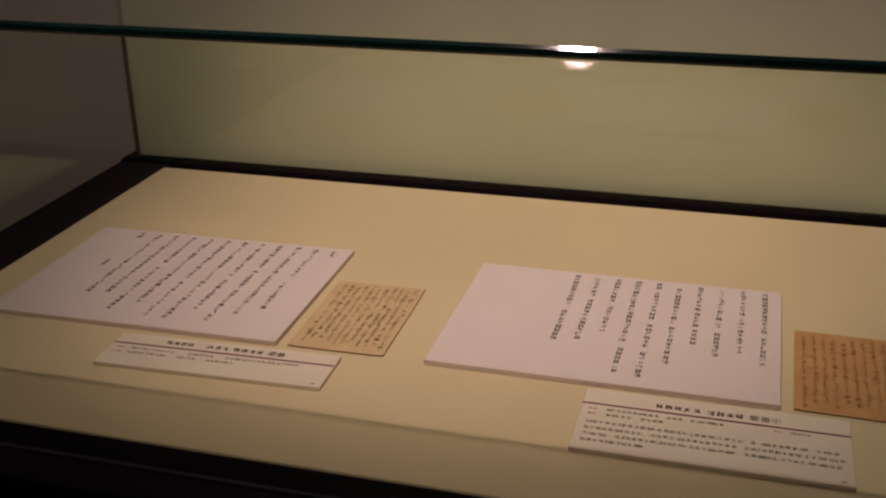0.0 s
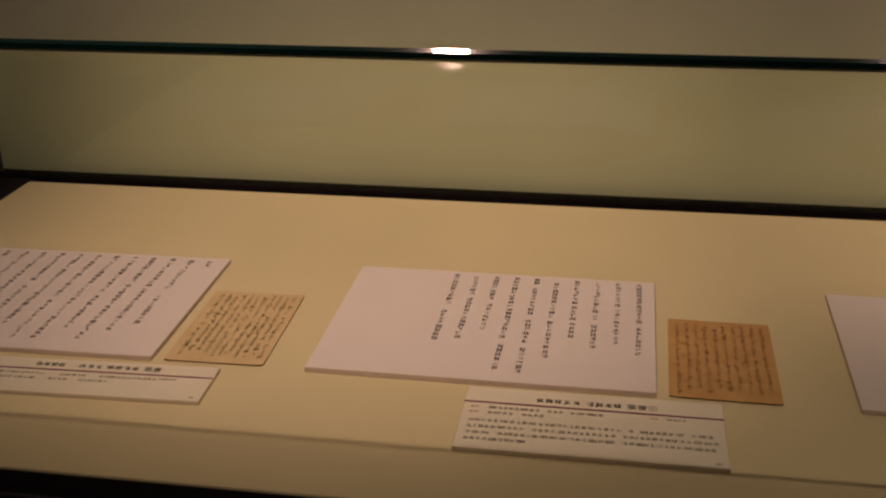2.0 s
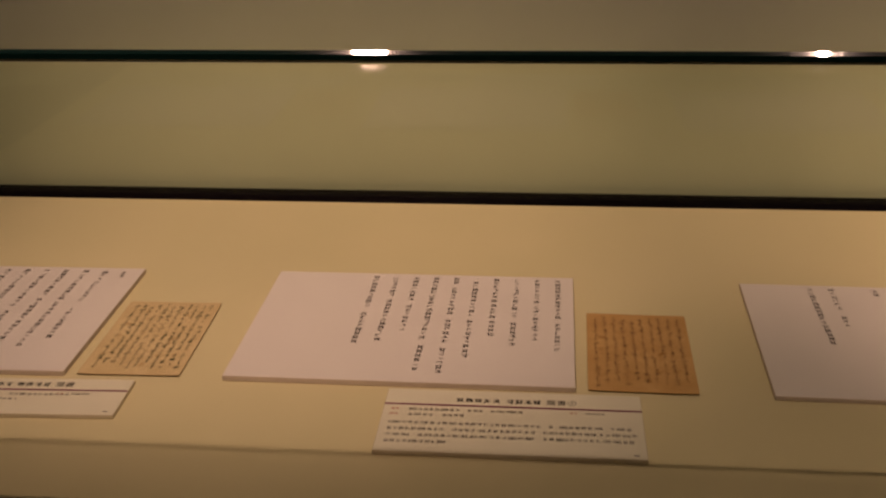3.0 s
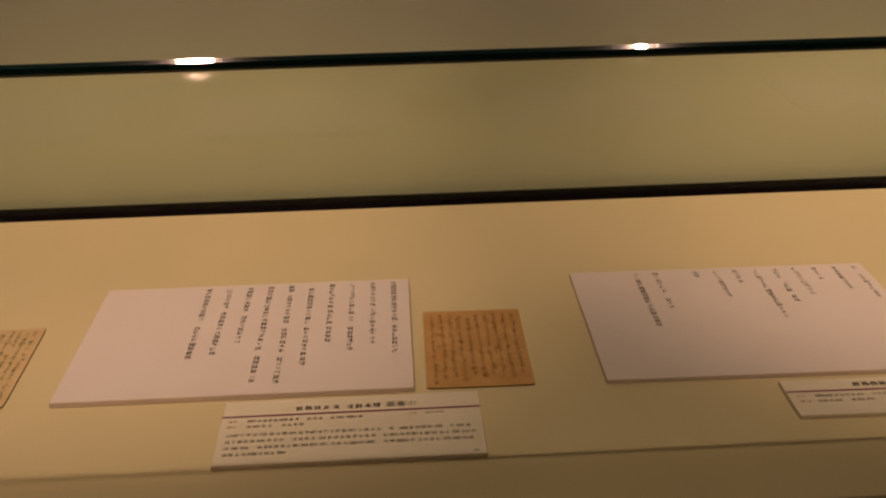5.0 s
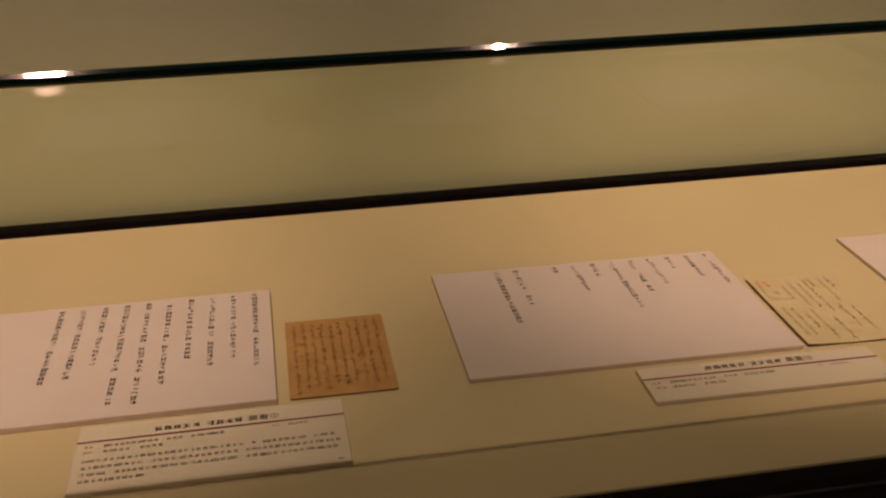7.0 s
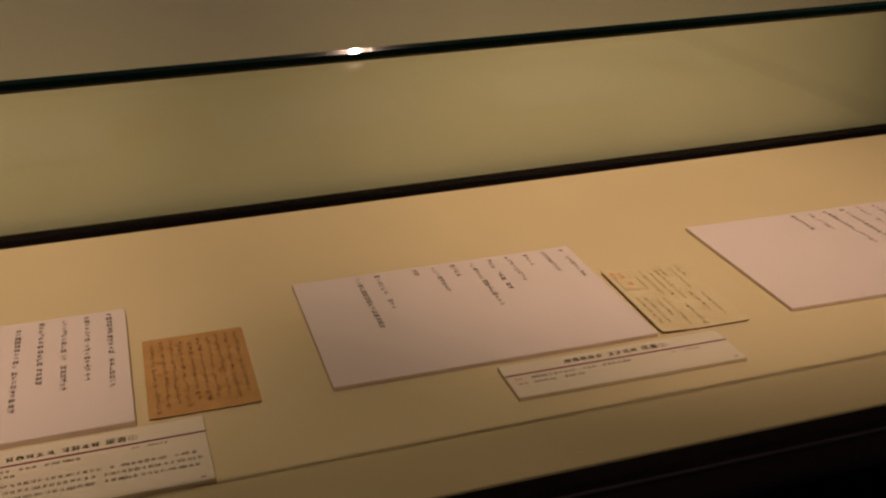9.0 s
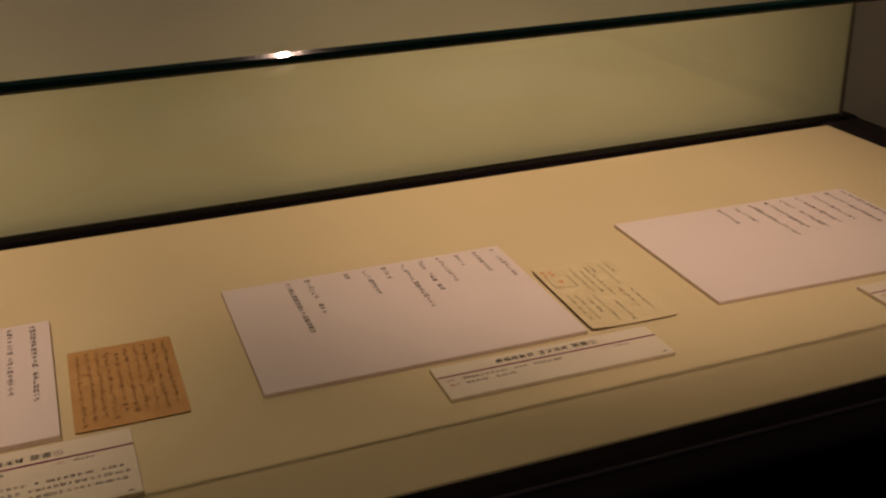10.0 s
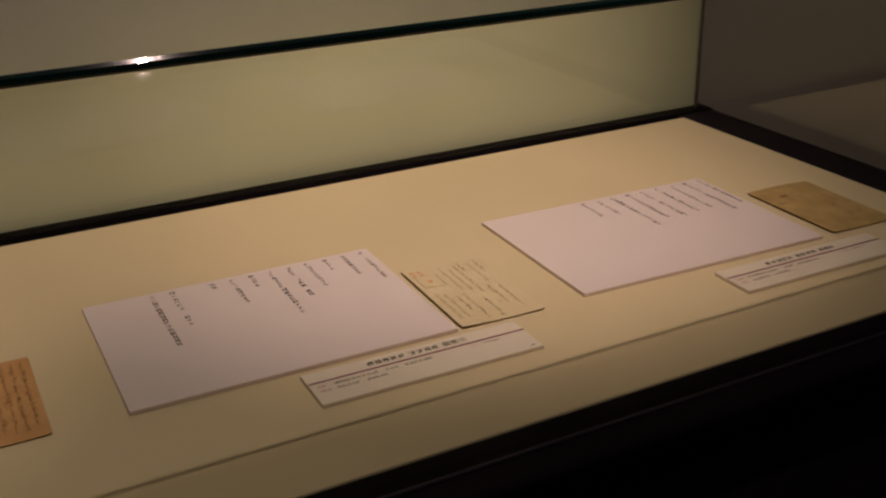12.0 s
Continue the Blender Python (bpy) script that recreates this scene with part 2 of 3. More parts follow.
bm = rim(BY0 - 0.001, -1, right_x - left_x, "x", H - 0.0008, None, BY0 - front_y)
bmesh.ops.translate(bm, verts=bm.verts, vec=(left_x, 0, 0))
part("front_rim", bm, FRONT_LACQUER, case, "black lacquered front rim")
bm = rim(BY1 + 0.001, 1, right_x - left_x, "x", RIM - 0.010, (0.018, 0.026, 0.0105), back_y - BY1)
bmesh.ops.translate(bm, verts=bm.verts, vec=(left_x, 0, 0))
part("back_rim", bm, LACQUER, case, "black lacquered back rim with a rounded bead")
for at, out, outer in ((BX0 - 0.001, -1, BX0 - left_x), (BX1 + 0.001, 1, right_x - BX1)):
    bm = rim(at, out, BY1 - BY0 + 0.016, "y", RIM + 0.001, None, outer)
    bmesh.ops.translate(bm, verts=bm.verts, vec=(0, BY0 + 0.001, 0))
    part("side_rim", bm, MATTE_LACQUER, case)


def pane(name, x0, x1, y0, y1, z0, z1, thin, label=""):
    """A pane whose two broad faces are clear and whose narrow polished edges look dark green."""
    bm = box(x0, x1, y0, y1, z0, z1, 0.0019, 1)
    if thin == 2:
        # the upper arris is ground a little flatter than 45 degrees
        for v in bm.verts:
            if v.co.z > z1 - 1e-5 and v.co.y < y0 + 0.003:
                v.co.y = y0 + 0.0019 * 0.936
    if name == "front_pane":
        for v in bm.verts:
            if v.co.z > z1 - 1e-5 and v.co.y < y0 + 0.003:
                v.co.y = y0 + 0.0042 * 0.936
            elif v.co.z > z1 - 0.003 and v.co.y < y0 + 1e-5:
                v.co.z = z1 - 0.0042
    for f in bm.faces:
        f.normal_update()
        n = f.normal
        straight = max(abs(c) for c in n) > 0.999
        if abs(n[thin]) > 0.999 or (thin != 2 and abs(n.z) > 0.5):
            f.material_index = 0
        else:
            f.material_index = (1 if straight else 2) if thin == 2 else 3
        if name == "front_pane" and n.z > 0.5 and n.y < -0.3:
            f.material_index = 4
    return part(name, bm, [GLASS, GLASS_EDGE, GLASS_ARRIS, GLASS_JOINT, GLASS_SEAM], case, label)


SEAT = RIM - 0.003
pane("front_pane", GX0 + T, GX1 - T, GY0 - 0.0028, GY0 + T - 0.0028, SEAT, TOP, 1, "clear front glass")
pane("back_pane", GX0 + T, GX1 - T, GY1 - T - 0.004, GY1 - 0.004, SEAT, TOP, 1, "clear back glass")
pane("side_pane", GX0, GX0 + T, GY0, GY1, SEAT, TOP, 0)
pane("side_pane", GX1 - T, GX1, GY0, GY1, SEAT, TOP, 0)
pane("top_pane", GX0 - 0.002, GX1 + 0.002, GY0 - 0.0002, GY1 + 0.002, TOP + 0.0003, TOP + 0.0073, 2, "clear glass top with green polished edges")
part("glazing_strip", box(GX0 + 0.004, GX1 - 0.004, GY0 - 0.0035, GY0 - 0.0002, H - 0.0006, H + 0.0026, 0.0008, 2), STRIP, case, "thin dark grey glazing strip")
part("back_panel", box(GX0, GX1, GY1 + 0.002, GY1 + 0.020, RIM + 0.0008, TOP + 0.05, 0.002), PANEL, case, "pale beige ribbed cloth back panel")

board = bmesh.new()
add_box(board, BX0, BX1, BY0, BY1, H - 0.0155, H, 0.0015, 2)
tagged(part("display_board", board, CLOTH), "cream cloth-covered board lying flat inside the case", "display board")


# ---- lamps on the ceiling ----
def spotlight(x):
    lamp = tagged(new("spotlight"), "small black ceiling spotlight, lit and aimed down", "spotlight", "ceiling spotlights")
    lamp.location = (x, LAMP_Y, LAMP_Z)
    aim = LAMP_AIM[x]
    turn = look((0, 0, 0), Vector(aim) - Vector((x, LAMP_Y, LAMP_Z)))
    part("canopy", cylinder(0.045, 0.03, Z1 - LAMP_Z - 0.015), BLACK_METAL, lamp)
    part("stem", cylinder(0.008, 0.10, Z1 - LAMP_Z - 0.07, 16), BLACK_METAL, lamp)
    shell = bmesh.new()
    prof = [(0.030, -0.012), (0.040, -0.012), (0.043, 0.0), (0.043, 0.07), (0.034, 0.095), (0.0, 0.10)]
    inner = [(0.030, -0.012), (0.030, 0.004)]
    for chain in (prof, inner):
        rings = []
        for r, z in chain:
            rings.append([shell.verts.new((r * math.cos(k * math.pi / 14), r * math.sin(k * math.pi / 14), z)) for k in range(28)])
        for a, b in zip(rings, rings[1:]):
            for k in range(28):
                shell.faces.new((a[k], a[(k + 1) % 28], b[(k + 1) % 28], b[k]))
    bmesh.ops.remove_doubles(shell, verts=shell.verts, dist=1e-5)
    bmesh.ops.recalc_face_normals(shell, faces=shell.faces)
    housing = part("housing", shell, BLACK_METAL, lamp, smooth=True)
    housing.matrix_basis = turn
    lens = part("lens", cylinder(LENS_RADIUS[x], 0.002, 0.006), LENS[x], lamp, "lit lamp lens")
    lens.matrix_basis = turn
    ob = spot("spot_beam", x, aim)
    ob.matrix_world = look(Vector((x, LAMP_Y, LAMP_Z)) + (Vector(aim) - Vector((x, LAMP_Y, LAMP_Z))).normalized() * 0.02, aim)


for lamp_x in LAMP_XS:
    spotlight(lamp_x)


# ---- printed and written marks, all as plain bars ----
def bar(bm, cx, cy, w, h, z, turn=0.0):
    c, s = math.cos(turn), math.sin(turn)
    vs = [bm.verts.new((cx + c * a * w / 2 - s * b * h / 2, cy + s * a * w / 2 + c * b * h / 2, z)) for a, b in ((-1, -1), (1, -1), (1, 1), (-1, 1))]
    bm.faces.new(vs)


def arc(bm, cx, cy, rx, ry, start, sweep, weight, z, steps=5):
    """A bent stroke: short bars end to end along part of an oval."""
    for k in range(steps):
        a0, a1 = start + sweep * k / steps, start + sweep * (k + 1) / steps
        x0, y0, x1, y1 = cx + rx * math.cos(a0), cy + ry * math.sin(a0), cx + rx * math.cos(a1), cy + ry * math.sin(a1)
        bar(bm, (x0 + x1) / 2, (y0 + y1) / 2, math.hypot(x1 - x0, y1 - y0) + weight * 0.6, weight, z + 1e-5 * k, math.atan2(y1 - y0, x1 - x0))


def printed(bm, cx, cy, size, z, rng, weight=0.11, counts=(3, 4, 4, 5)):
    """One dense printed sign as plain bars within its square: level, upright and slanting ones by turns."""
    n = rng.choice(counts)
    kinds = ["level", "upright", "level", "slant", "upright", "level"][:n]
    rng.shuffle(kinds)
    levels, uprights = kinds.count("level"), kinds.count("upright")
    a = b = 0
    for k, kind in enumerate(kinds):
        if kind == "level":
            y = ((a + 0.5) / levels - 0.5) * 0.85 if levels > 1 else rng.uniform(-0.35, 0.35)
            bar(bm, cx + rng.uniform(-0.06, 0.06) * size, cy + y * size, size * rng.uniform(0.5, 0.92), size * weight * 0.85, z + 1e-5 * k)
            a += 1
        elif kind == "upright":
            x = ((b + 0.5) / uprights - 0.5) * 0.8 if uprights > 1 else rng.uniform(-0.25, 0.25)
            bar(bm, cx + x * size, cy + rng.uniform(-0.06, 0.06) * size, size * weight, size * rng.uniform(0.55, 0.95), z + 1e-5 * k)
            b += 1
        else:
            side = rng.choice((-1, 1))
            bar(bm, cx + side * rng.uniform(0.05, 0.2) * size, cy + rng.uniform(-0.3, 0.1) * size, size * rng.uniform(0.45, 0.7), size * weight, z + 1e-5 * k, -side * rng.uniform(0.6, 1.0))


def rounded_sign(bm, cx, cy, size, z, rng, weight=0.11):
    """One open printed sign: a bent stroke or two with a short level or slanting bar."""
    lean = rng.uniform(0, 2 * math.pi)
    arc(bm, cx + rng.uniform(-0.08, 0.08) * size, cy - 0.08 * size, size * rng.uniform(0.22, 0.36), size * rng.uniform(0.2, 0.34), lean, rng.uniform(2.2, 4.4), size * weight, z)
    if rng.random() < 0.75:
        bar(bm, cx + rng.uniform(-0.1, 0.1) * size, cy + rng.uniform(0.12, 0.36) * size, size * rng.uniform(0.35, 0.75), size * weight, z + 8e-5, rng.gauss(0.1, 0.15))
    if rng.random() < 0.5:
        bar(bm, cx + rng.uniform(-0.2, 0.2) * size, cy + rng.uniform(-0.05, 0.1) * size, size * rng.uniform(0.4, 0.75), size * weight, z + 9e-5, math.pi / 2 + rng.gauss(0, 0.35))


def written(bm, cx, cy, size, z, rng):
    """One hand-written sign: a few uneven level and upright strokes, at times a bent one, all a little askew."""
    heavy = rng.uniform(0.09, 0.17)
    for k in range(rng.choice((2, 3, 3, 4))):
        upright = rng.random() < 0.4
        bar(bm, cx + rng.uniform(-0.22, 0.22) * size, cy + rng.uniform(-0.36, 0.36) * size, size * rng.uniform(0.25, 0.72), size * heavy * rng.uniform(0.8, 1.2), z + 1e-5 * k, rng.gauss(1.45, 0.22) if upright else rng.gauss(0.14, 0.2))
    if rng.random() < 0.4:
        arc(bm, cx, cy, size * 0.28, size * 0.3, rng.uniform(0, 6.28), rng.uniform(1.5, 3.0), size * heavy, z + 5e-5, 3)


def column(bm, x, top, length, size, z, rng, gap=0.012):
    y = top - size / 2
    dense = rng.random() < 0.6
    while y > top - length:
        if rng.random() > gap:
            # dense and open signs come in short runs
            if length < 0.02:
                dense = True
            elif rng.random() < 0.45:
                dense = not dense
            if dense:
                printed(bm, x + rng.uniform(-0.03, 0.03) * size, y, size * rng.uniform(1.0, 1.14), z, rng, 0.125, (4, 5, 5, 6))
            else:
                rounded_sign(bm, x + rng.uniform(-0.05, 0.05) * size, y, size * rng.uniform(0.85, 1.1), z, rng, 0.125)
        y -= size * 1.14


def row(bm, x0, x1, y, size, z, rng, gap=0.03, weight=0.11, counts=(4, 5, 5, 6)):
    x = x0 + size / 2
    while x < x1:
        if rng.random() > gap:
            printed(bm, x, y + rng.uniform(-0.04, 0.04) * size, size * rng.uniform(0.85, 1.04), z, rng, weight, counts)
        x += size * rng.choice((0.62, 0.96, 0.98, 1.0))


def slab(w, d, thick, bevel=0.0004):
    """Foam board: paper face on top, raw foam edge round it. Its centre is the origin, its underside z = 0."""
    bm = box(-w / 2, w / 2, -d / 2, d / 2, 0, thick, bevel, 1)
    for f in bm.faces:
        f.normal_update()
        f.material_index = 0 if f.normal.z > 0.9 else 1
    return bm


CAPTION = 0.0038   # thickness of the caption boards


def text_board(label, x, y, turn, left, right, thick, seed, columns, size):
    rng = random.Random(seed)
    thing = tagged(new("text_panel"), label, "text panel", "white text panels")
    thing.matrix_basis = pose(x, y, H + 0.0003, 0, 0, turn)
    bm = slab(right - left, 0.21, thick)
    bmesh.ops.translate(bm, verts=bm.verts, vec=((left + right) / 2, 0, 0))
    part("board", bm, [WHITE, FOAM], thing, "white foam board")
    bm = bmesh.new()
    for cx, top, length in columns:
        column(bm, cx, top, length, size, thick + 0.0002, rng)
    tagged(part("printed_text", bm, BODY_INK, thing, "columns of small black print"), kind="stuff")
    return thing


TOPV = 0.0985
def cols(first, pitch, spans):
    return [(first - pitch * k, TOPV - drop, n) for k, drop, n in spans]


text_board("white foam panel with twelve columns of black print", -0.2910, 0.1050, 0.8, -0.1485, 0.1475, 0.0048, 3,
           cols(0.129, 0.0204, [(0, 0.002, 0.014), (1, 0.002, 0.072), (1, 0.085, 0.06), (2, 0, 0.165), (3, 0, 0.06), (3, 0.066, 0.115), (4, 0, 0.165), (5, 0, 0.185), (6, 0, 0.10), (6, 0.108, 0.075), (7, 0, 0.165),
                                (8, 0, 0.072), (8, 0.08, 0.10), (9, 0, 0.15), (10, 0, 0.02), (10, 0.026, 0.09), (10, 0.12, 0.03), (11, 0, 0.014), (11, 0.075, 0.016)]), 0.0068)
text_board("white foam panel with ten dense columns of black print", 0.1433, 0.1077, -0.2, -0.1480, 0.1450, 0.0050, 5,
           cols(0.130, 0.0198, [(0, 0, 0.085), (0, 0.092, 0.05), (1, 0, 0.05), (1, 0.058, 0.065), (2, 0, 0.085), (2, 0.092, 0.045), (3, 0, 0.05), (3, 0.056, 0.03), (3, 0.09, 0.032), (4, 0, 0.08), (4, 0.09, 0.05), (4, 0.145, 0.0145),
                                (5, 0, 0.012), (5, 0.02, 0.062), (5, 0.09, 0.1), (6, 0, 0.13), (6, 0.14, 0.045), (7, 0, 0.055), (7, 0.062, 0.05), (8, 0, 0.045), (8, 0.052, 0.085), (9, 0, 0.072), (9, 0.08, 0.062)]), 0.0067)
text_board("white foam panel with short uneven columns of print", 0.5966, 0.1038, -0.9, -0.1497, 0.1430, 0.0040, 7,
           cols(0.132, 0.0198, [(0, 0, 0.01), (0, 0.018, 0.055), (1, 0, 0.053), (2, 0, 0.028), (3, 0, 0.062), (4, 0, 0.052), (4, 0.06, 0.0145), (5, 0, 0.11), (6, 0, 0.03), (7, 0, 0.062), (8, 0, 0.016), (10, 0, 0.045), (10, 0.058, 0.026), (11, 0, 0.114)]), 0.0067)
text_board("white foam panel with nine columns of print, lower half blank", 1.0305, 0.0989, -1.8, -0.1505, 0.1500, 0.0038, 9,
           cols(0.143, 0.0208, [(0, 0, 0.085), (1, 0, 0.1), (2, 0, 0.08), (3, 0, 0.085), (4, 0, 0.09), (5, 0, 0.085), (6, 0, 0.1), (7, 0, 0.055), (8, 0, 0.045)]), 0.0066)


# ---- caption labels ----
def words(text, size, material, parent, x, y, z, name="title_words"):
    """Readable signs, in the built-in font, as flat mesh."""
    curve = bpy.data.curves.new(name, "FONT")
    curve.body, curve.size, curve.align_x, curve.align_y = text, size, "LEFT", "CENTER"
    holder = new(name, curve)
    deps = bpy.context.evaluated_depsgraph_get()
    mesh = bpy.data.meshes.new_from_object(holder.evaluated_get(deps))
    bpy.data.objects.remove(holder)
    mesh.materials.clear()
    mesh.materials.append(material)
    ob = new(name, mesh)
    ob.parent = parent
    ob.location = (x, y, z)
    return ob


def caption(label, x0, x1, y0, y1, turn, seed, title, body_rows, sign="", extra=(), rule=0.0185):
    rng = random.Random(seed)
    w, d = x1 - x0, y1 - y0
    thing = tagged(new("caption_label"), label, "label", "caption labels")
    thing.matrix_basis = pose((x0 + x1) / 2, (y0 + y1) / 2, H + 0.0003, 0, 0, turn)
    part("board", slab(w, d, CAPTION), [IVORY, PALE_FOAM], thing, "ivory foam board")
    z, top = CAPTION + 0.0002, d / 2
    bm = bmesh.new()
    for a, b in title:
        n = max(1, round((b - a) / 0.0071))
        for k in range(n):
            printed(bm, -w / 2 + a + (b - a) * (k + 0.5) / n, top - rule + 0.0085, 0.0074, z, rng, 0.14, (4, 5, 5, 6))
    tagged(part("title", bm, INK, thing, "bold black title bars"), kind="stuff")
    if sign:
        words(sign, 0.0082, INK, thing, -w / 2 + title[-1][1] + 0.0035, top - rule + 0.0082, z)
    bm = bmesh.new()
    bar(bm, 0, top - rule, w - 0.0006, 0.0021, z)
    part("rule", bm, PURPLE_INK, thing, "thin dark purple rule")
    bm = bmesh.new()
    for k in range(2):
        row(bm, -w / 2 + 0.006, -w / 2 + 0.014, top - rule - 0.007 - 0.0075 * k, 0.0036, z, rng, 0.0)
    row(bm, w * 0.22, w * 0.25, top - rule - 0.0057, 0.0034, z, rng, 0.0)
    tagged(part("caption_heads", bm, RED_INK, thing, "small red print"), kind="stuff")
    bm = bmesh.new()
    for a, b, drop in extra:
        row(bm, -w / 2 + a, -w / 2 + b, top - rule - drop, 0.0045, z, rng, 0.02)
    row(bm, w * 0.28, w * 0.36, top - rule - 0.0057, 0.0034, z, rng, 0.0)
    bar(bm, w / 2 - 0.008, -d / 2 + 0.005, 0.004, 0.0014, z)
    tagged(part("small_print", bm, GREY_INK, thing, "small grey print"), kind="stuff")
    if body_rows:
        bm = bmesh.new()
        for k, (a, b) in enumerate(body_rows):
            row(bm, -w / 2 + a, -w / 2 + b, top - rule - 0.0262 - 0.0086 * k, 0.0048, z, rng, 0.035, 0.10, (3, 4, 5, 5, 6))
        tagged(part("body_text", bm, BODY_INK, thing, "four lines of black print"), kind="stuff")
    return thing


caption("narrow ivory label, black title over a purple rule", -0.2828, -0.0753, -0.0646, -0.0096, 1.9, 21, [(0.047, 0.074), (0.0855, 0.108), (0.1107, 0.140)], [], "葉書",
        [(0.02, 0.065, 0.007), (0.075, 0.10, 0.007), (0.11, 0.16, 0.007), (0.02, 0.06, 0.0145), (0.068, 0.085, 0.0145), (0.095, 0.12, 0.0145)])
caption("deep ivory label with title, purple rule and four text lines", 0.1368, 0.3388, -0.0947, -0.0057, 0.0, 23, [(0.056, 0.0918), (0.096, 0.1240)], [(0.006, 0.192), (0.006, 0.196), (0.006, 0.196), (0.006, 0.056)], "葉書①",
        [(0.02, 0.06, 0.007), (0.066, 0.078, 0.007), (0.084, 0.112, 0.007), (0.02, 0.042, 0.0145), (0.047, 0.066, 0.0145)], rule=0.0235)
caption("narrow ivory label lying below its panel", 0.5826, 0.7881, -0.0666, -0.0136, -0.9, 25, [(0.056, 0.0918), (0.096, 0.1240)], [], "葉書②",
        [(0.02, 0.06, 0.007), (0.066, 0.078, 0.007), (0.084, 0.112, 0.007), (0.02, 0.042, 0.0145), (0.047, 0.066, 0.0145)])
caption("narrow ivory label below the last panel", 1.0158, 1.2213, -0.0762, -0.0262, -0.8, 27, [(0.056, 0.0918), (0.096, 0.1240), (0.1275, 0.149)], [], "",
        [(0.02, 0.06, 0.007), (0.066, 0.078, 0.007), (0.084, 0.112, 0.007), (0.02, 0.042, 0.0145), (0.047, 0.066, 0.0145)])


# ---- postcards ----
def postcard(label, x, y, turn, face, lift, marks, w=0.089, d=0.138, thick=0.0007):
    """A thin card, warped by lift(u, v) metres above the board; u, v run from -1 to 1."""
    thing = tagged(new("postcard"), label, "postcard", "old postcards")
    thing.matrix_basis = pose(x, y, H + 0.0004, 0, 0, turn)
    bm = bmesh.new()
    nu, nv = 14, 20
    layers = []
    for z in (0.0, thick):
        layers.append([[bm.verts.new((u * w / 2, v * d / 2, z + lift(u, v))) for u in np.linspace(-1, 1, nu)] for v in np.linspace(-1, 1, nv)])
    low, high = layers
    for layer in layers:
        for j, i in ((0, 0), (0, -1), (-1, 0), (-1, -1)):
            layer[j][i].co.x *= 0.992
            layer[j][i].co.y *= 0.995
    for j in range(nv - 1):
        for i in range(nu - 1):
            bm.faces.new((high[j][i], high[j][i + 1], high[j + 1][i + 1], high[j + 1][i]))
            bm.faces.new((low[j][i], low[j + 1][i], low[j + 1][i + 1], low[j][i + 1])).material_index = 1
    ring = [(0, i) for i in range(nu)] + [(j, nu - 1) for j in range(1, nv)] + [(nv - 1, i) for i in range(nu - 2, -1, -1)] + [(j, 0) for j in range(nv - 2, 0, -1)]
    for (j, i), (jj, ii) in zip(ring, ring[1:] + ring[:1]):
        bm.faces.new((low[j][i], low[jj][ii], high[jj][ii], high[j][i])).material_index = 1
    part("card", bm, [face, CARD_EDGE], thing, smooth=False)
    for name, material, text, draw in marks:
        bm = bmesh.new()
        draw(bm)
        for v in bm.verts:
            v.co.z += thick + 0.00025 + lift(2 * v.co.x / w, 2 * v.co.y / d)
        tagged(part(name, bm, material, thing, text), kind="stuff")
    return thing


def flat(u, v):
    return 0.0004 + 0.0003 * (u * u + v * v)


def lines_of(seed, n, x_first, pitch, top, bottom, size, density=0.8):
    def draw(bm):
        rng = random.Random(seed)
        for k in range(n):
            y = top - rng.uniform(0, 0.006)
            end = bottom + rng.uniform(0, 0.018)
            drift = 0.0
            while y > end:
                # signs come in heavy and light runs, along a slightly drifting line
                big = size * (rng.uniform(0.95, 1.25) if rng.random() < 0.4 else rng.uniform(0.5, 0.8))
                drift = max(-0.0005, min(0.0005, drift + rng.uniform(-0.0003, 0.0003)))
                if rng.random() < density:
                    written(bm, x_first - k * pitch + drift, y - big / 2, big, 0, rng)
                y -= big * rng.uniform(0.86, 1.02)
    return draw


postcard("pale brown old postcard covered with handwritten columns", -0.089, 0.0745, 1.2, CARD_A, flat,
         [("handwriting", BRUSH, "faded dark handwriting", lines_of(31, 11, 0.0375, 0.0072, 0.065, -0.062, 0.0056, 0.93))])
postcard("darker brown old postcard with handwritten columns", 0.3435, 0.0735, -0.8, CARD_B, flat,
         [("handwriting", BROWN_BRUSH, "faded brown handwriting", lines_of(33, 10, 0.0365, 0.0081, 0.064, -0.062, 0.0057, 0.99))])


def lifted(u, v):
    return 0.0006 + 0.0019 * max(0.0, -u) ** 1.6 + 0.0007 * max(0.0, (u - v) / 2) ** 2


def framed_stamp(bm):
    rng = random.Random(41)
    for a, b in ((-0.036, 0.058), (-0.028, 0.058), (-0.036, 0.050), (-0.028, 0.051)):
        printed(bm, a, b, 0.006, 0, rng, 0.2)
    printed(bm, -0.027, 0.034, 0.008, 0, rng, 0.24)


def stamp_box(bm):
    for a, b, w, h in ((-0.0265, 0.020, 0.024, 0.0006), (-0.015, 0.034, 0.0006, 0.028), (-0.038, 0.034, 0.0006, 0.028)):
        bar(bm, a, b, w, h, 0)


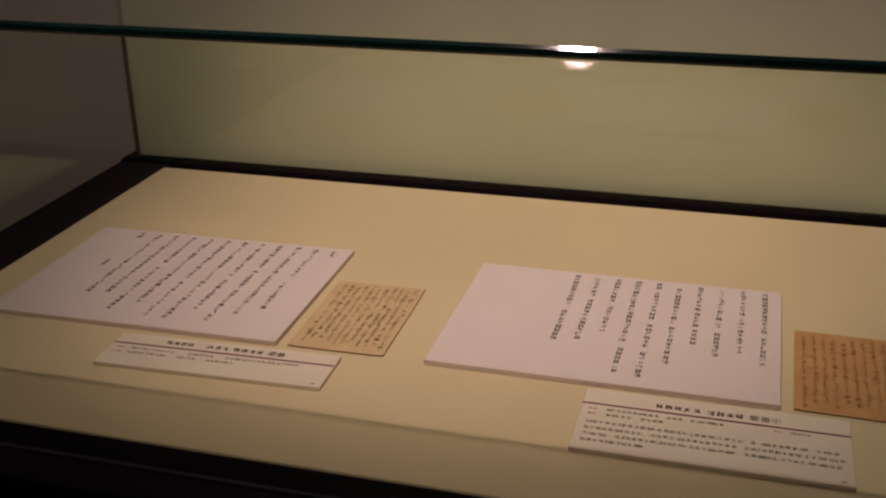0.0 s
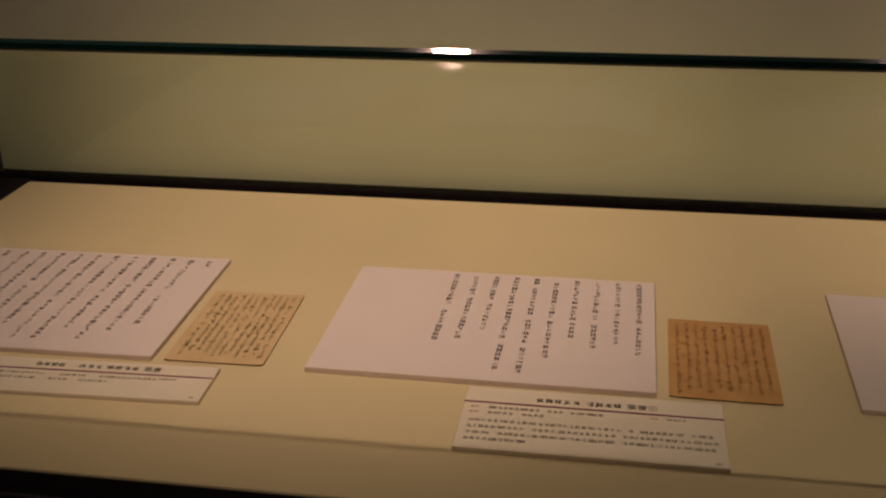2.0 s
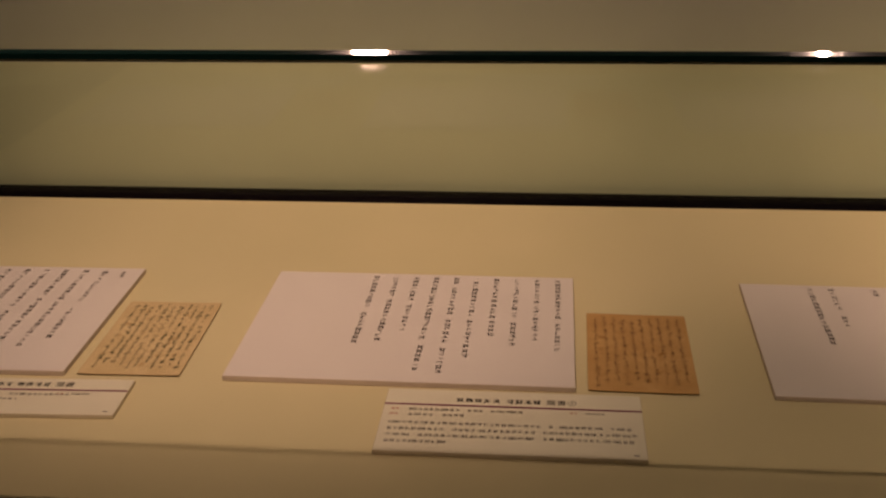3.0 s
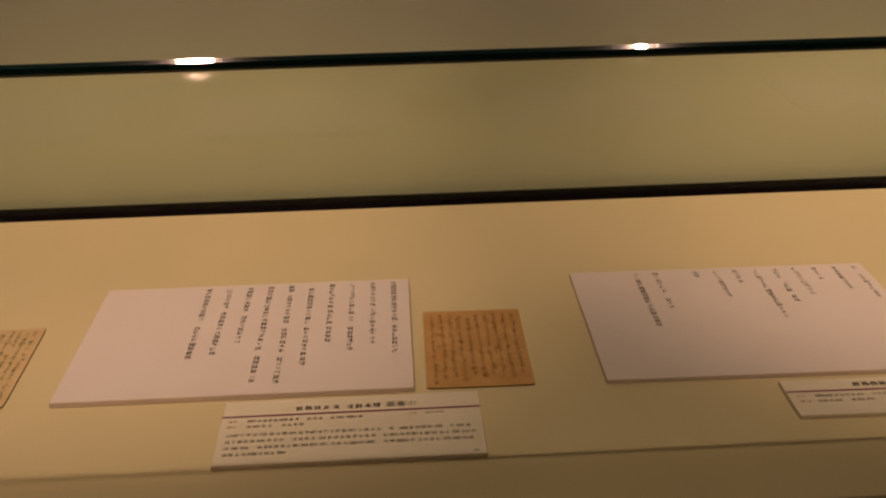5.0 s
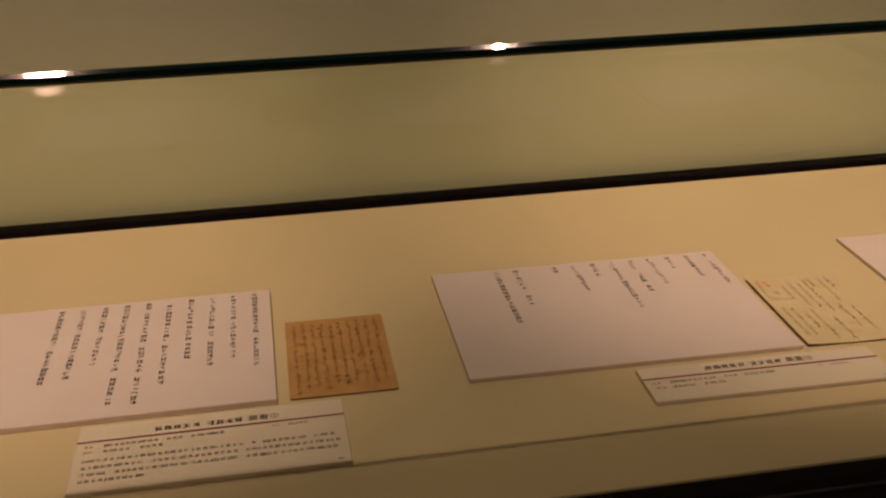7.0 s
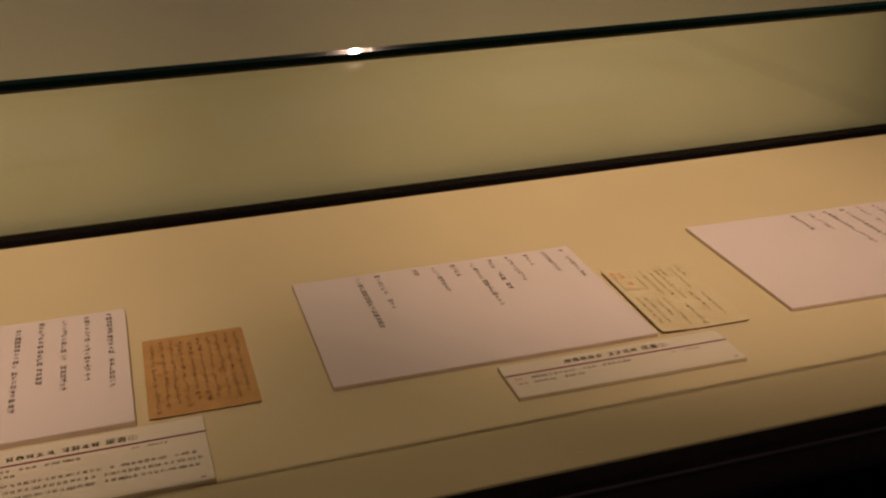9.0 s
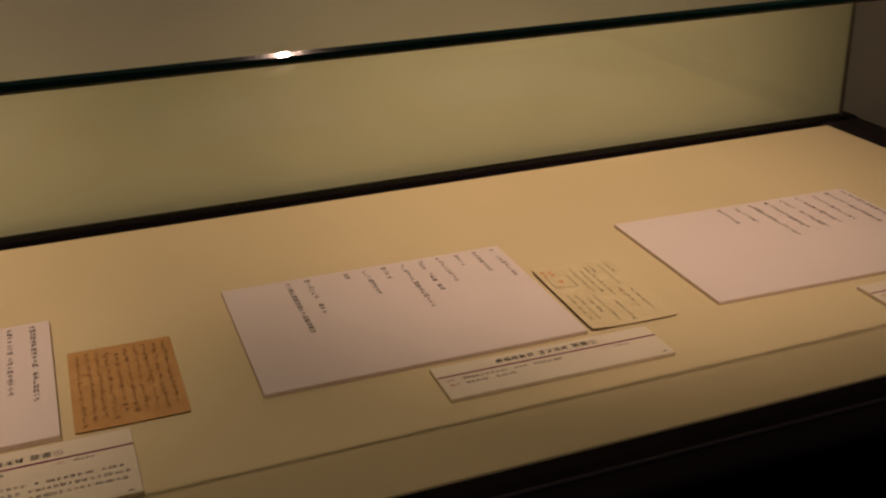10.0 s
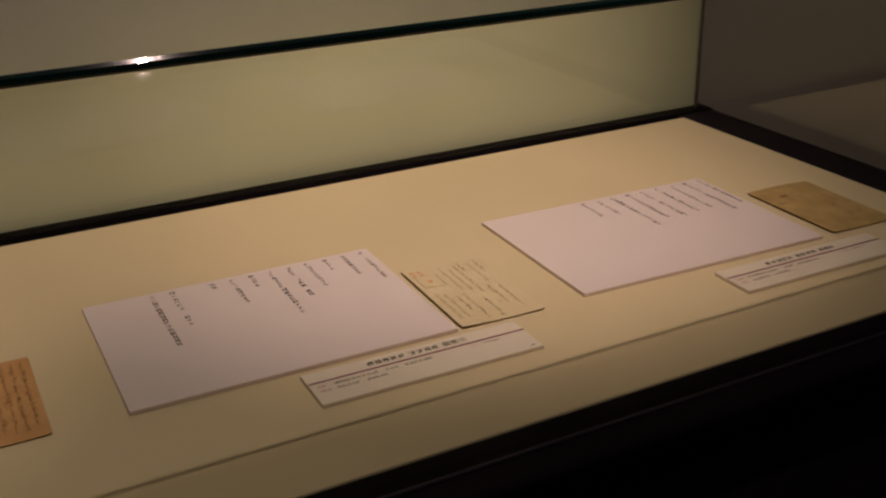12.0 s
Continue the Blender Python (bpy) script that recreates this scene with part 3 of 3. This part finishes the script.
def address_lines(bm):
    rng = random.Random(43)
    for cx, top, length in ((0.034, 0.060, 0.03), (0.026, 0.058, 0.05), (0.016, 0.062, 0.02), (0.010, 0.055, 0.065), (0.002, 0.050, 0.05), (-0.006, 0.058, 0.055),
                            (0.030, -0.005, 0.045), (0.020, 0.0, 0.04), (0.004, -0.022, 0.04), (-0.010, -0.006, 0.055), (-0.018, -0.01, 0.03), (-0.027, -0.002, 0.05), (-0.035, 0.0, 0.055)):
        y = top
        while y > top - length:
            written(bm, cx, y, 0.0046 * rng.uniform(0.6, 1.2), 0, rng)
            y -= 0.0044


postcard("pale yellowed postcard with red stamp, its edge lifted", 0.789, 0.066, -2.0, CARD_C, lifted,
         [("red_stamp", SEAL, "faded orange red stamp marks", framed_stamp), ("stamp_box", BRUSH, "thin printed box", stamp_box), ("handwriting", PENCIL, "faint pencil handwriting", address_lines)], w=0.087)


def curled(u, v):
    return 0.0006 + 0.0016 * max(0.0, -u) ** 1.4 + 0.0025 * max(0.0, v) ** 2 * (0.5 + 0.5 * math.cos(2.6 * u)) + 0.0012 * max(0.0, u) ** 2


def dark_mark(bm):
    for k in range(2):
        bar(bm, -0.018 + 0.006 * k, 0.040 + 0.0012 * k, 0.0055, 0.0060, 1e-5 * k, 0.1)


def printed_frame(bm):
    for a, b, w, h in ((-0.0255, 0.022, 0.024, 0.0006), (-0.0135, 0.036, 0.0006, 0.028), (-0.0375, 0.036, 0.0006, 0.028), (0.012, -0.024, 0.0005, 0.05), (0.020, -0.012, 0.0005, 0.04)):
        bar(bm, a, b, w, h, 0)


def pale_patch(bm):
    rng = random.Random(53)
    for a, b in ((-0.030, 0.056), (-0.023, 0.055), (-0.014, 0.020), (-0.006, 0.018)):
        printed(bm, a, b, 0.0055, 0, rng, 0.09)


def faint_marks(bm):
    rng = random.Random(47)
    for cx, top, length in ((0.012, 0.05, 0.0145), (0.003, 0.054, 0.05), (0.030, 0.03, 0.03)):
        y = top
        while y > top - length:
            written(bm, cx, y, 0.0045 * rng.uniform(0.6, 1.1), 0, rng)
            y -= 0.0046


postcard("ochre brown postcard with curled edge and small dark mark", 1.2425, 0.060, -1.6, CARD_D, curled,
         [("red_patch", SEAL, "faded red stamp patch", pale_patch), ("stamp_box", BROWN_BRUSH, "thin printed box and rules", printed_frame), ("postmark", BROWN_BRUSH, "small dark brown postmark", dark_mark), ("faint_print", BROWN_BRUSH, "faint brown marks", faint_marks)])
